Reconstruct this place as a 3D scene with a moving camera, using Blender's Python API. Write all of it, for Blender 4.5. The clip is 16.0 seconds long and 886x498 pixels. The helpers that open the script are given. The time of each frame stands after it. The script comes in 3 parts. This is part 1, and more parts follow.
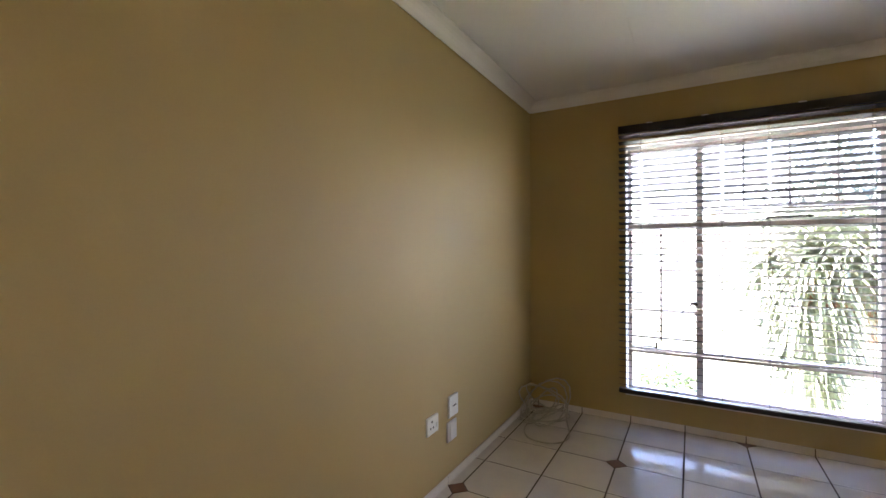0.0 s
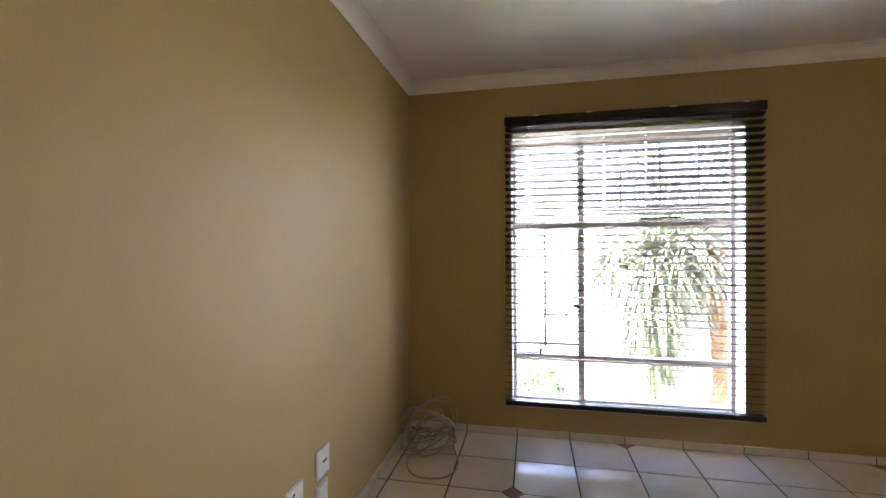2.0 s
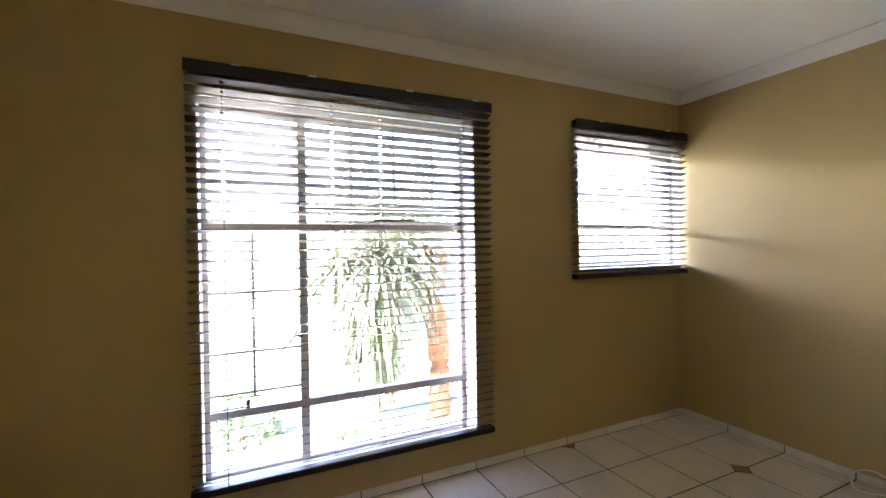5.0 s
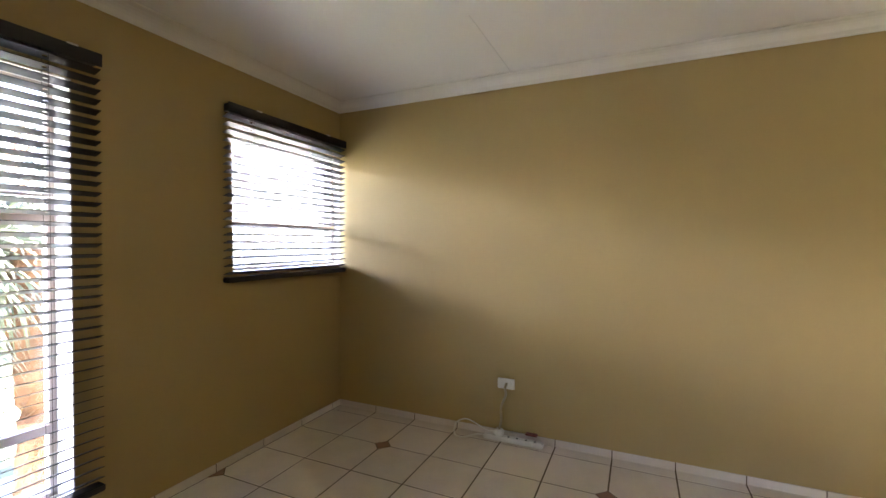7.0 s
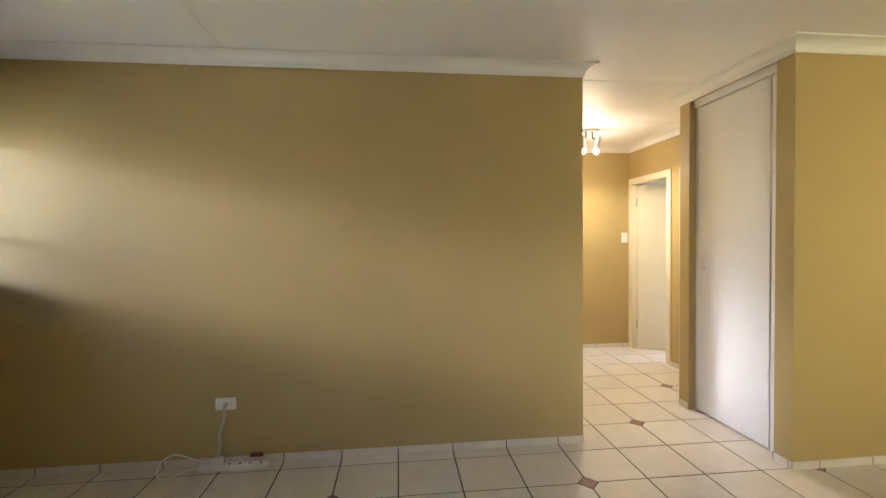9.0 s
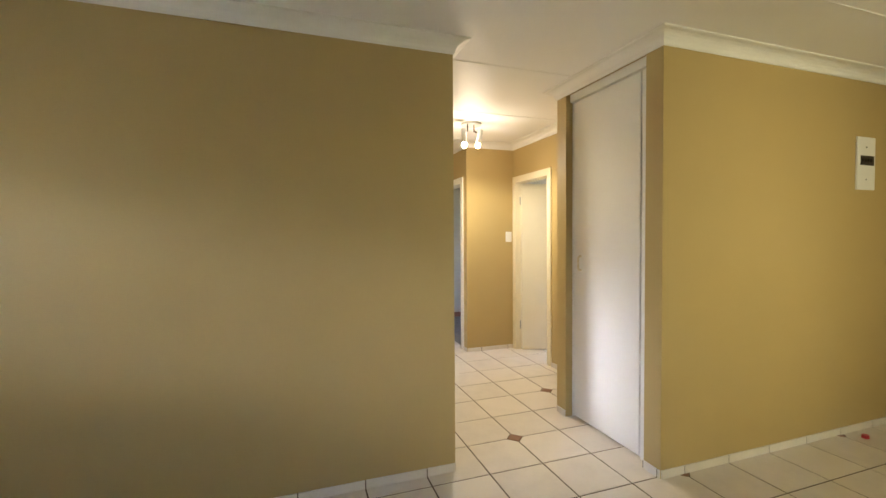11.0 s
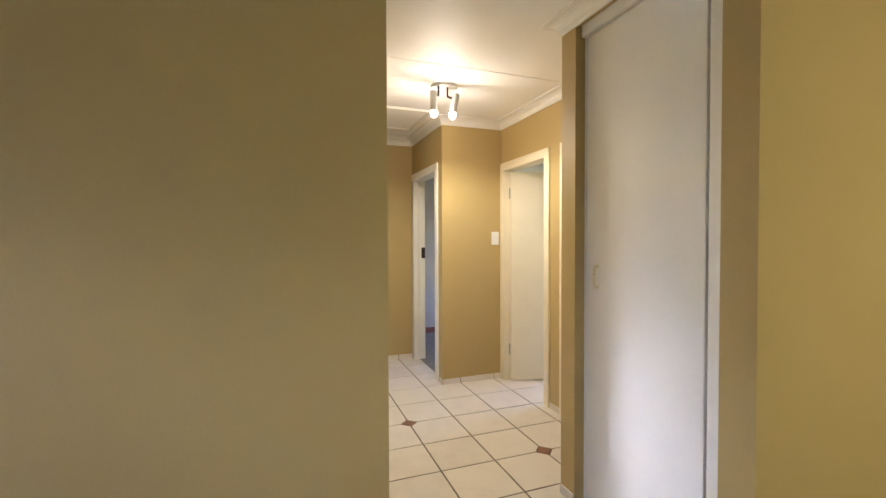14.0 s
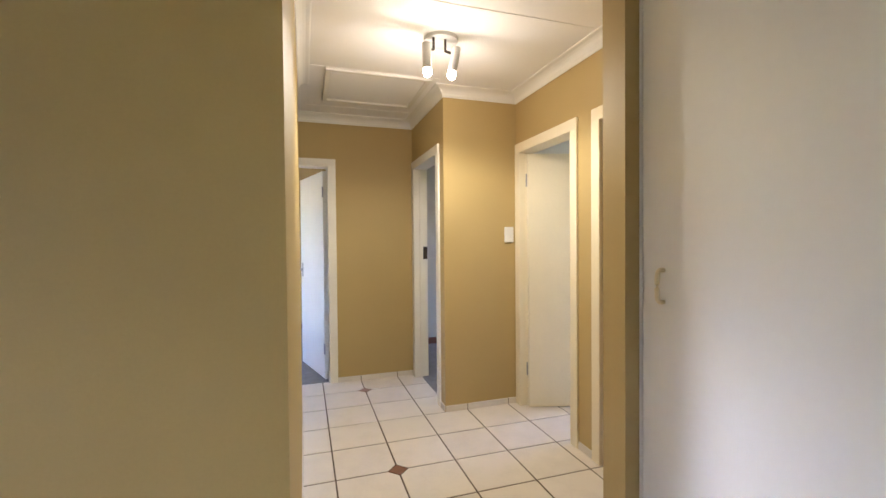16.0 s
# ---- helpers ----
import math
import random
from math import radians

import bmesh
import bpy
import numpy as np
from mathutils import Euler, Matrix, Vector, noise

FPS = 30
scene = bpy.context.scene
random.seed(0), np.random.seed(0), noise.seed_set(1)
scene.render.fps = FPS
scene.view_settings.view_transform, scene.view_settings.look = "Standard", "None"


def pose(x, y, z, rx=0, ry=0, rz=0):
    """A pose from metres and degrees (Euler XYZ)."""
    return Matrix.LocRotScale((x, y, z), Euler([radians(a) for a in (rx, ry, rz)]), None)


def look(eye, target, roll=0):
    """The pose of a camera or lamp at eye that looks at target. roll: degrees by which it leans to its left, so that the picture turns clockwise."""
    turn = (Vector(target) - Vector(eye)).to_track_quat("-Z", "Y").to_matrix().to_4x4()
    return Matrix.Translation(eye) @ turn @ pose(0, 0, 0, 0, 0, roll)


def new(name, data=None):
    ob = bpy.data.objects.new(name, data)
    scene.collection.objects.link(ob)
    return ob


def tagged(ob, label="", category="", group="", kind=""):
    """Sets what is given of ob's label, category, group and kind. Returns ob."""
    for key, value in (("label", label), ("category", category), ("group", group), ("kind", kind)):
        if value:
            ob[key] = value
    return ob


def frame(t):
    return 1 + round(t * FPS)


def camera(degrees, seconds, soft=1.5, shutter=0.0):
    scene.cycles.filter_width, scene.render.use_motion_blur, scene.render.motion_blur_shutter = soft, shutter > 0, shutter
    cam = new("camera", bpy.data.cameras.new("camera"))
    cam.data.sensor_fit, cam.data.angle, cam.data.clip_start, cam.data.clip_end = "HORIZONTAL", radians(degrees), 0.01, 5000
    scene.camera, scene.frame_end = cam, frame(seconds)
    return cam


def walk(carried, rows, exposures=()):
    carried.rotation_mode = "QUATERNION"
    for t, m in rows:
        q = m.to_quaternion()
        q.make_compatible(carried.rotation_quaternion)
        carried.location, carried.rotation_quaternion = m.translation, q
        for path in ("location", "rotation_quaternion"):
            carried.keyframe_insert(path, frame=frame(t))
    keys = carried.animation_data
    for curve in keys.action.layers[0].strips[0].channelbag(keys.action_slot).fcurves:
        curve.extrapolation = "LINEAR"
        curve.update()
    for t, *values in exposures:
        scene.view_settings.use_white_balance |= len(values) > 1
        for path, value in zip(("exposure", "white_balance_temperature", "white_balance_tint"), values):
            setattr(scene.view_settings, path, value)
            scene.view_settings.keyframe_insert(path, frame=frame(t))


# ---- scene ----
cam = camera(92.0, 16.0)
PATH = [
    (0, (0.092, 0.057, 1.298), (-0.914, 1.786, 1.296), -0.2),
    (0.5, (0.004, 0.167, 1.308), (-0.87, 1.966, 1.302), -0.3),
    (1, (-0.093, 0.259, 1.301), (-0.824, 2.121, 1.299), -0.2),
    (1.5, (-0.186, 0.367, 1.299), (-0.759, 2.283, 1.299), -0.3),
    (2, (-0.2, 0.5, 1.328), (-0.606, 2.458, 1.31), -0.4),
    (2.5, (-0.238, 0.65, 1.312), (-0.459, 2.638, 1.3), -0.4),
    (3, (-0.234, 0.827, 1.297), (-0.299, 2.826, 1.296), -0.5),
    (5.5, (-0.115, 1.324, 1.362), (1.049, 2.95, 1.331), -0.5),
    (6, (-0.061, 1.364, 1.361), (1.404, 2.724, 1.324), -0.1),
    (6.5, (0.02, 1.319, 1.355), (1.685, 2.425, 1.322), -0.0),
    (7, (0.085, 1.257, 1.356), (1.904, 2.087, 1.326), 0.1),
    (7.5, (0.133, 1.179, 1.327), (2.057, 1.726, 1.309), -0.3),
    (8, (0.176, 1.119, 1.352), (2.157, 1.388, 1.317), -0.5),
    (8.5, (0.209, 1.069, 1.36), (2.209, 1.083, 1.321), -0.6),
    (9, (0.247, 1.037, 1.365), (2.235, 0.824, 1.321), -0.5),
    (9.5, (0.307, 0.97, 1.37), (2.263, 0.556, 1.322), -0.4),
    (10, (0.39, 0.89, 1.366), (2.304, 0.311, 1.316), -0.3),
    (12.5, (1.109, 0.381, 1.405), (2.989, -0.299, 1.347), -0.4),
    (13, (1.26, 0.301, 1.366), (3.139, -0.382, 1.317), -0.3),
    (13.5, (1.437, 0.213, 1.356), (3.314, -0.475, 1.312), -0.4),
    (14, (1.583, 0.129, 1.359), (3.459, -0.561, 1.315), -0.2),
    (14.5, (1.717, 0.048, 1.357), (3.59, -0.651, 1.31), -0.4),
    (15, (1.886, -0.063, 1.346), (3.759, -0.764, 1.303), -0.4),
    (15.5, (2.043, -0.144, 1.344), (3.921, -0.83, 1.302), -0.3),
    (16, (2.201, -0.215, 1.325), (4.103, -0.832, 1.287), -0.5),
]
walk(cam, [(t, look(eye, target, roll)) for t, eye, target, roll in PATH], [(0, 5.24, 6200, 31), (2.5, 5.38, 6200, 30), (8, 5.36, 6400, 28), (10, 5.22, 6550, 21), (12.5, 5.1, 6300, 23), (16, 4.95, 5950, 26)])

# ---- world and lights ----
SKY, SUN_POWER = 0.15, 5.0
world = bpy.data.worlds.new("sky")
scene.world = world
world.use_nodes = True
wn = world.node_tree
sky = wn.nodes.new("ShaderNodeTexSky")
sky.sky_type = "NISHITA"
sky.sun_disc = False
sky.sun_elevation, sky.sun_rotation = radians(52), radians(-96)
wn.links.new(sky.outputs[0], wn.nodes["Background"].inputs[0])
wn.nodes["Background"].inputs[1].default_value = SKY
sun = new("sun", bpy.data.lights.new("sun", "SUN"))
sun.data.energy, sun.data.angle, sun.data.color = SUN_POWER, radians(0.6), (1, 0.95, 0.88)
sun.matrix_world = look((-8, -0.85, 10.3), (0, 0, 0))


def area_lamp(eye, target, w, h, power, colour):
    ob = new("added_area_light", bpy.data.lights.new("added_area_light", "AREA"))
    ob.data.shape, ob.data.size, ob.data.size_y = "RECTANGLE", w, h
    ob.data.energy, ob.data.color = power, colour
    ob.matrix_world = look(eye, target)
    return ob


# unseen fill lamp for the yellow block wall, added in a closed west niche
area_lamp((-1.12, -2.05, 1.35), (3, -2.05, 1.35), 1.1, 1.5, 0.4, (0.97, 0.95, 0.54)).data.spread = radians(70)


# added area lamps in both north window openings, beamed inward for the low bright sky
SKY_TINT = (0.88, 0.95, 1.0)
area_lamp((2.495, 3.72, 1.6), (2.67, 2.72, 1.36), 1.0, 0.85, 0.25, SKY_TINT).data.spread = radians(15)
for aside, power, cone in ((0.75, 0.05, 28), (-1.1, 0.06, 30), (0.1, 0.07, 50)):
    area_lamp((0.39, 3.72, 1.13), (0.39 + aside, 2.72, 0.86), 1.4, 1.8, power, SKY_TINT).data.spread = radians(cone)


def bulb_light(place, power, kind):
    ob = new("bulb_light", bpy.data.lights.new("bulb_light", kind))
    ob.data.energy, ob.data.color, ob.data.shadow_soft_size = power, (1, 0.965, 0.7), 0.03
    if kind == "SPOT":
        ob.data.spot_size, ob.data.spot_blend = radians(172), 0.45
    ob.location = place


BULBS = [(4.5, -0.88, 2.215), (4.51, -1.01, 2.2)]
for b in BULBS:
    bulb_light(b, 0.1, "POINT")
    bulb_light(b, 0.92, "SPOT")

# ---- materials ----


def material(name, colour, rough=0.6, metal=0.0, vary=0.08, scale=3.0, fine=60.0, bump=0.1, depth=0.002, spec=0.5, per_object=0.0, tint=None):
    m = bpy.data.materials.new(name)
    m.use_nodes = True
    nt = m.node_tree
    b = nt.nodes["Principled BSDF"]
    b.inputs["Roughness"].default_value, b.inputs["Metallic"].default_value = rough, metal
    b.inputs["Specular IOR Level"].default_value = spec
    geo = nt.nodes.new("ShaderNodeNewGeometry")
    big, small = nt.nodes.new("ShaderNodeTexNoise"), nt.nodes.new("ShaderNodeTexNoise")
    big.inputs["Scale"].default_value, small.inputs["Scale"].default_value = scale, fine
    big.inputs["Detail"].default_value = 5
    for n in (big, small):
        nt.links.new(geo.outputs["Position"], n.inputs["Vector"])
    add = nt.nodes.new("ShaderNodeMath")
    add.operation = "MULTIPLY_ADD"
    nt.links.new(small.outputs["Fac"], add.inputs[0])
    add.inputs[1].default_value = 0.35
    nt.links.new(big.outputs["Fac"], add.inputs[2])
    last = add
    if per_object:
        info = nt.nodes.new("ShaderNodeObjectInfo")
        last = nt.nodes.new("ShaderNodeMath")
        last.operation = "MULTIPLY_ADD"
        nt.links.new(info.outputs["Random"], last.inputs[0])
        last.inputs[1].default_value = per_object
        nt.links.new(add.outputs[0], last.inputs[2])
    ramp = nt.nodes.new("ShaderNodeMapRange")
    ramp.inputs[1].default_value, ramp.inputs[2].default_value = 0.35, 1.0
    nt.links.new(last.outputs[0], ramp.inputs[0])
    mix = nt.nodes.new("ShaderNodeMix")
    mix.data_type = "RGBA"
    dark = tint or tuple(c * (1 - 2 * vary) for c in colour)
    mix.inputs[6].default_value, mix.inputs[7].default_value = (*dark, 1), (*[min(1, c * (1 + vary)) for c in colour], 1)
    nt.links.new(ramp.outputs[0], mix.inputs[0])
    nt.links.new(mix.outputs[2], b.inputs["Base Color"])
    rr = nt.nodes.new("ShaderNodeMapRange")
    rr.inputs[3].default_value, rr.inputs[4].default_value = rough * 0.85, min(1, rough * 1.15)
    nt.links.new(big.outputs["Fac"], rr.inputs[0])
    nt.links.new(rr.outputs[0], b.inputs["Roughness"])
    if bump:
        bp = nt.nodes.new("ShaderNodeBump")
        bp.inputs["Strength"].default_value, bp.inputs["Distance"].default_value = bump, depth
        nt.links.new(small.outputs["Fac"], bp.inputs["Height"])
        nt.links.new(bp.outputs[0], b.inputs["Normal"])
    return m


def glowing(name, colour, strength):
    m = bpy.data.materials.new(name)
    m.use_nodes = True
    b = m.node_tree.nodes["Principled BSDF"]
    b.inputs["Base Color"].default_value = (0.9, 0.9, 0.88, 1)
    b.inputs["Emission Color"].default_value, b.inputs["Emission Strength"].default_value = (*colour, 1), strength
    return m


def clear_glass():
    m = bpy.data.materials.new("window_glass")
    m.use_nodes = True
    nt = m.node_tree
    nt.nodes.remove(nt.nodes["Principled BSDF"])
    mix, tr, gl = (nt.nodes.new("ShaderNode" + k) for k in ("MixShader", "BsdfTransparent", "BsdfGlossy"))
    tr.inputs[0].default_value = (0.96, 0.975, 0.97, 1)
    gl.inputs["Roughness"].default_value = 0.02
    lw, pw, ma = nt.nodes.new("ShaderNodeLayerWeight"), nt.nodes.new("ShaderNodeMath"), nt.nodes.new("ShaderNodeMath")
    pw.operation, ma.operation = "POWER", "MULTIPLY_ADD"
    pw.inputs[1].default_value, ma.inputs[1].default_value, ma.inputs[2].default_value = 5, 0.9, 0.03
    nt.links.new(lw.outputs["Facing"], pw.inputs[0])
    nt.links.new(pw.outputs[0], ma.inputs[0])
    nt.links.new(ma.outputs[0], mix.inputs[0])
    nt.links.new(tr.outputs[0], mix.inputs[1])
    nt.links.new(gl.outputs[0], mix.inputs[2])
    nt.links.new(mix.outputs[0], nt.nodes["Material Output"].inputs[0])
    return m


PAINT = material("mustard_wall_paint", (0.464, 0.341, 0.142), 0.55, vary=0.035, scale=1.3, fine=170, bump=0.16, depth=0.0015, spec=0.35)
WHITE_CEILING = material("white_ceiling_paint", (0.87, 0.855, 0.83), 0.55, vary=0.025, scale=0.9, fine=90, bump=0.06)
CORNICE = material("white_cornice_paint", (0.8, 0.78, 0.73), 0.5, vary=0.03, scale=4, fine=80, bump=0.06)
GLOSS_WHITE = material("white_enamel", (0.8, 0.77, 0.7), 0.35, vary=0.03, scale=3, fine=50, bump=0.08)
CREAM = material("cream_enamel", (0.8, 0.715, 0.53), 0.35, vary=0.03, scale=3, fine=50, bump=0.08)
GREY_PAINT = material("pale_grey_wall_paint", (0.5, 0.48, 0.47), 0.6, vary=0.03, scale=1.3, fine=170, bump=0.14, depth=0.0015)
CUPBOARD = material("white_cupboard_paint", (0.76, 0.745, 0.71), 0.4, vary=0.02, scale=2, fine=40, bump=0.07)
TILE = material("cream_floor_tile", (0.72, 0.665, 0.6), 0.17, vary=0.05, scale=7, fine=45, bump=0.05, depth=0.001, per_object=0.35)
INSERT = material("terracotta_insert", (0.2, 0.085, 0.045), 0.3, vary=0.15, scale=20, fine=90, bump=0.1, per_object=0.3)
GROUT = material("dark_grout", (0.11, 0.077, 0.052), 0.95, vary=0.2, scale=9, fine=120, bump=0.3)
SKIRT = material("cream_skirting_tile", (0.72, 0.67, 0.61), 0.2, vary=0.05, scale=6, fine=50, bump=0.04, per_object=0.4)
BLIND = material("black_brown_blind", (0.013, 0.0095, 0.009), 0.38, vary=0.15, scale=6, fine=80, bump=0.06)
CORD = material("blind_cord", (0.06, 0.045, 0.035), 0.8, vary=0.1)
STEEL = material("beige_steel_window_paint", (0.56, 0.48, 0.42), 0.45, vary=0.06, scale=8, fine=60, bump=0.1)
DARK_METAL = material("dark_bronze_metal", (0.06, 0.045, 0.035), 0.4, metal=0.8, vary=0.1)
GREY_METAL = material("brushed_grey_metal", (0.35, 0.35, 0.36), 0.35, metal=0.9, vary=0.06)
PLASTIC = material("white_plastic", (0.8, 0.79, 0.75), 0.35, vary=0.02, fine=40, bump=0.02)
SPOT_GREY = material("pale_grey_enamel", (0.58, 0.57, 0.55), 0.4, vary=0.05)
LEAD = material("cream_cable", (0.55, 0.48, 0.33), 0.5, vary=0.1)
HANDLE = material("cream_plastic", (0.7, 0.62, 0.42), 0.35, vary=0.05)
DARK_PLASTIC = material("dark_plastic", (0.025, 0.022, 0.02), 0.4, vary=0.1)
CABLE = material("dirty_white_cable", (0.45, 0.41, 0.34), 0.5, vary=0.12, scale=15)
RED_PLASTIC = material("dark_red_plastic", (0.22, 0.04, 0.03), 0.4, vary=0.1)
RED_CAP = material("bright_red_plastic", (0.5, 0.03, 0.04), 0.4, vary=0.1)
CARPET = material("grey_carpet", (0.2, 0.19, 0.19), 0.95, vary=0.15, scale=10, fine=300, bump=0.6, depth=0.004)
TIMBER = material("red_brown_skirting", (0.16, 0.06, 0.035), 0.5, vary=0.15)
REVEAL = material("white_plaster_reveal", (0.75, 0.72, 0.66), 0.7, vary=0.04, fine=120, bump=0.12)
GARDEN = material("dry_lawn", (0.1, 0.115, 0.065), 0.9, vary=0.2, scale=1.6, fine=40, bump=0.6, depth=0.02)
FACADE = material("pale_garden_wall", (0.3, 0.28, 0.24), 0.8, vary=0.08, scale=1.2, fine=50, bump=0.2)
BOUNCE_SLAB = material("pale_bounce_slab", (0.58, 0.56, 0.51), 0.85, vary=0.1, scale=1.5, fine=40, bump=0.3, depth=0.004)
LEAF = material("sword_leaf", (0.2, 0.235, 0.14), 0.45, vary=0.3, scale=4, fine=30, bump=0.1)
HEDGE = material("shrub_leaf", (0.13, 0.2, 0.08), 0.5, vary=0.3, scale=5, fine=30, bump=0.1)
FAR_LEAF = material("tree_leaf", (0.1, 0.12, 0.09), 0.6, vary=0.3, scale=2, fine=20, bump=0.1)
BARK = material("red_brown_bark", (0.26, 0.14, 0.075), 0.9, vary=0.25, scale=6, fine=40, bump=0.7, depth=0.02)
BULB = glowing("lit_bulb", (1, 0.86, 0.62), 4)
GLASS = clear_glass()

# ---- builders ----


def link(name, bm, mat, parent=None, label="", smooth=False):
    me = bpy.data.meshes.new(name)
    bmesh.ops.recalc_face_normals(bm, faces=bm.faces)
    bm.to_mesh(me)
    bm.free()
    me.materials.append(mat)
    if smooth:
        for p in me.polygons:
            p.use_smooth = True
    ob = new(name, me)
    if parent:
        ob.parent = parent
    if label:
        tagged(ob, label)
    return ob


part = link


def empty(name, x, y, z, rz=0):
    ob = new(name)
    ob.matrix_world = pose(x, y, z, 0, 0, rz)
    return ob


def share(name, mesh, parent, m):
    ob = new(name, mesh)
    ob.parent = parent
    ob.matrix_basis = m
    return ob


def box(x0, x1, y0, y1, z0, z1, bevel=0.0, bm=None):
    own = bmesh.new()
    bmesh.ops.create_cube(own, size=1)
    for v in own.verts:
        v.co = Vector((x0 + (v.co.x + 0.5) * (x1 - x0), y0 + (v.co.y + 0.5) * (y1 - y0), z0 + (v.co.z + 0.5) * (z1 - z0)))
    if bevel:
        bmesh.ops.bevel(own, geom=own.edges[:], offset=bevel, segments=2, affect="EDGES")
    if bm is None:
        return own
    join(bm, own)
    return bm


def join(bm, other):
    me = bpy.data.meshes.new("tmp")
    other.to_mesh(me)
    other.free()
    bm.from_mesh(me)
    bpy.data.meshes.remove(me)


def cylinder(a, b, r0, r1=None, seg=16, bm=None):
    a, b = Vector(a), Vector(b)
    own = bmesh.new()
    d = b - a
    bmesh.ops.create_cone(own, cap_ends=True, segments=seg, radius1=r0, radius2=r0 if r1 is None else r1, depth=d.length)
    own.transform(Matrix.Translation((a + b) / 2) @ d.to_track_quat("Z", "Y").to_matrix().to_4x4())
    if bm is None:
        return own
    join(bm, own)
    return bm


def smooth_line(points, steps=8):
    pts = [Vector(p) for p in points]
    out = []
    for i in range(len(pts) - 1):
        p0, p1, p2, p3 = pts[max(i - 1, 0)], pts[i], pts[i + 1], pts[min(i + 2, len(pts) - 1)]
        for k in range(steps):
            t = k / steps
            out.append(0.5 * (2 * p1 + (p2 - p0) * t + (2 * p0 - 5 * p1 + 4 * p2 - p3) * t * t + (3 * p1 - p0 - 3 * p2 + p3) * t ** 3))
    return out + [pts[-1]]


def tube(points, r, seg=8):
    bm = bmesh.new()
    rings = []
    for i, p in enumerate(points):
        d = (points[min(i + 1, len(points) - 1)] - points[max(i - 1, 0)]).normalized()
        q = d.to_track_quat("Z", "Y")
        rings.append([bm.verts.new(p + q @ Vector((r * math.cos(2 * math.pi * k / seg), r * math.sin(2 * math.pi * k / seg), 0))) for k in range(seg)])
    for a, b in zip(rings, rings[1:]):
        for k in range(seg):
            bm.faces.new((a[k], a[(k + 1) % seg], b[(k + 1) % seg], b[k]))
    bm.faces.new(rings[0])
    bm.faces.new(rings[-1][::-1])
    return bm


# ---- plan: one line round the inside of the walls, the room on its left ----
LEFT, NORTH, EAST, SOUTH = -1.075, 3.515, 2.966, -3.42
BLOCK_X, BLOCK_Y, BLOCK_END = 2.49, -1.245, 3.497
HALL_S, HALL_JOG, HALL_JOG_Y, HALL_END = -1.853, 5.322, -1.237, 6.315
PIER_Y, HALL_L = -0.186, 5.45
CEIL = 2.495
OUTLINE = [(LEFT, SOUTH), (BLOCK_X, SOUTH), (BLOCK_X, BLOCK_Y), (BLOCK_END, BLOCK_Y), (BLOCK_END, HALL_S), (HALL_JOG, HALL_S), (HALL_JOG, HALL_JOG_Y),
           (HALL_END, HALL_JOG_Y), (HALL_END, 1.2), (HALL_L, 1.2), (HALL_L, PIER_Y), (EAST, PIER_Y), (EAST, NORTH), (LEFT, NORTH)]
T = 0.11


def wall(name, x0, x1, y0, y1, holes=(), label="", z1=2.6, z0=-0.3, mat=None):
    """A wall with openings (from, to, bottom, top) along its longer side."""
    along_x = x1 - x0 > y1 - y0
    bm = bmesh.new()

    def block(a, b, lo, hi):
        if b - a > 1e-4 and hi - lo > 1e-4:
            box(a, b, y0, y1, lo, hi, bm=bm) if along_x else box(x0, x1, a, b, lo, hi, bm=bm)

    at, end = (x0, x1) if along_x else (y0, y1)
    for a, b, lo, hi in sorted(holes):
        block(at, a, z0, z1)
        block(a, b, z0, lo)
        block(a, b, hi, z1)
        at = b
    block(at, end, z0, z1)
    return tagged(link(name, bm, mat or PAINT), label or "mustard yellow painted plaster wall", "wall", kind="structure")


WIN1 = (-0.34, 1.118, 0.2, 2.065)
WIN2 = (1.93, 3.06, 1.16, 2.045)
OUT = NORTH + 0.24
wall("wall_north", LEFT - 0.24, EAST + 0.5, NORTH, OUT, (WIN1, WIN2))
# closes the back of the unseen niche that holds the added fill lamp
wall("wall_west_outer", LEFT - 0.3, LEFT - 0.24, SOUTH - 0.24, NORTH)
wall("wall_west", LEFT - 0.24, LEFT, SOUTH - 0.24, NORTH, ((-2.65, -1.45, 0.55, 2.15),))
wall("wall_south", LEFT, 3.4, SOUTH - 0.24, SOUTH)
wall("wall_east", EAST, EAST + T, PIER_Y + T, NORTH)
wall("wall_hall_north", EAST, HALL_L, PIER_Y, PIER_Y + T)
wall("wall_nook_west", HALL_L - T, HALL_L, PIER_Y + T, 1.2)
wall("wall_nook_north", HALL_L - T, HALL_END + T, 1.2, 1.2 + T)
wall("wall_block_west", BLOCK_X, BLOCK_X + T, SOUTH, BLOCK_Y)
CUP = (2.613, 3.384, -0.01, 2.43)
wall("wall_block_north", BLOCK_X + T, BLOCK_END, BLOCK_Y - T, BLOCK_Y, (CUP,))
wall("wall_block_east", BLOCK_END - T, BLOCK_END, -4.1, BLOCK_Y - T)
wall("wall_block_back", BLOCK_X + T, BLOCK_END - T, -2.0, -1.9)
D1, D0, D2, D3 = (4.555, 5.255), (3.58, 4.29), (5.487, 6.235), (-0.44, 0.36)
LINTEL = 2.03
wall("wall_hall_south", BLOCK_END, HALL_JOG, HALL_S - T, HALL_S, ((*D0, -0.01, LINTEL), (*D1, -0.01, LINTEL)))
wall("wall_hall_jog", HALL_JOG, HALL_JOG + T, -4.3, HALL_JOG_Y)
wall("wall_hall_jog_north", HALL_JOG + T, HALL_END, HALL_JOG_Y - T, HALL_JOG_Y, ((*D2, -0.01, LINTEL),))
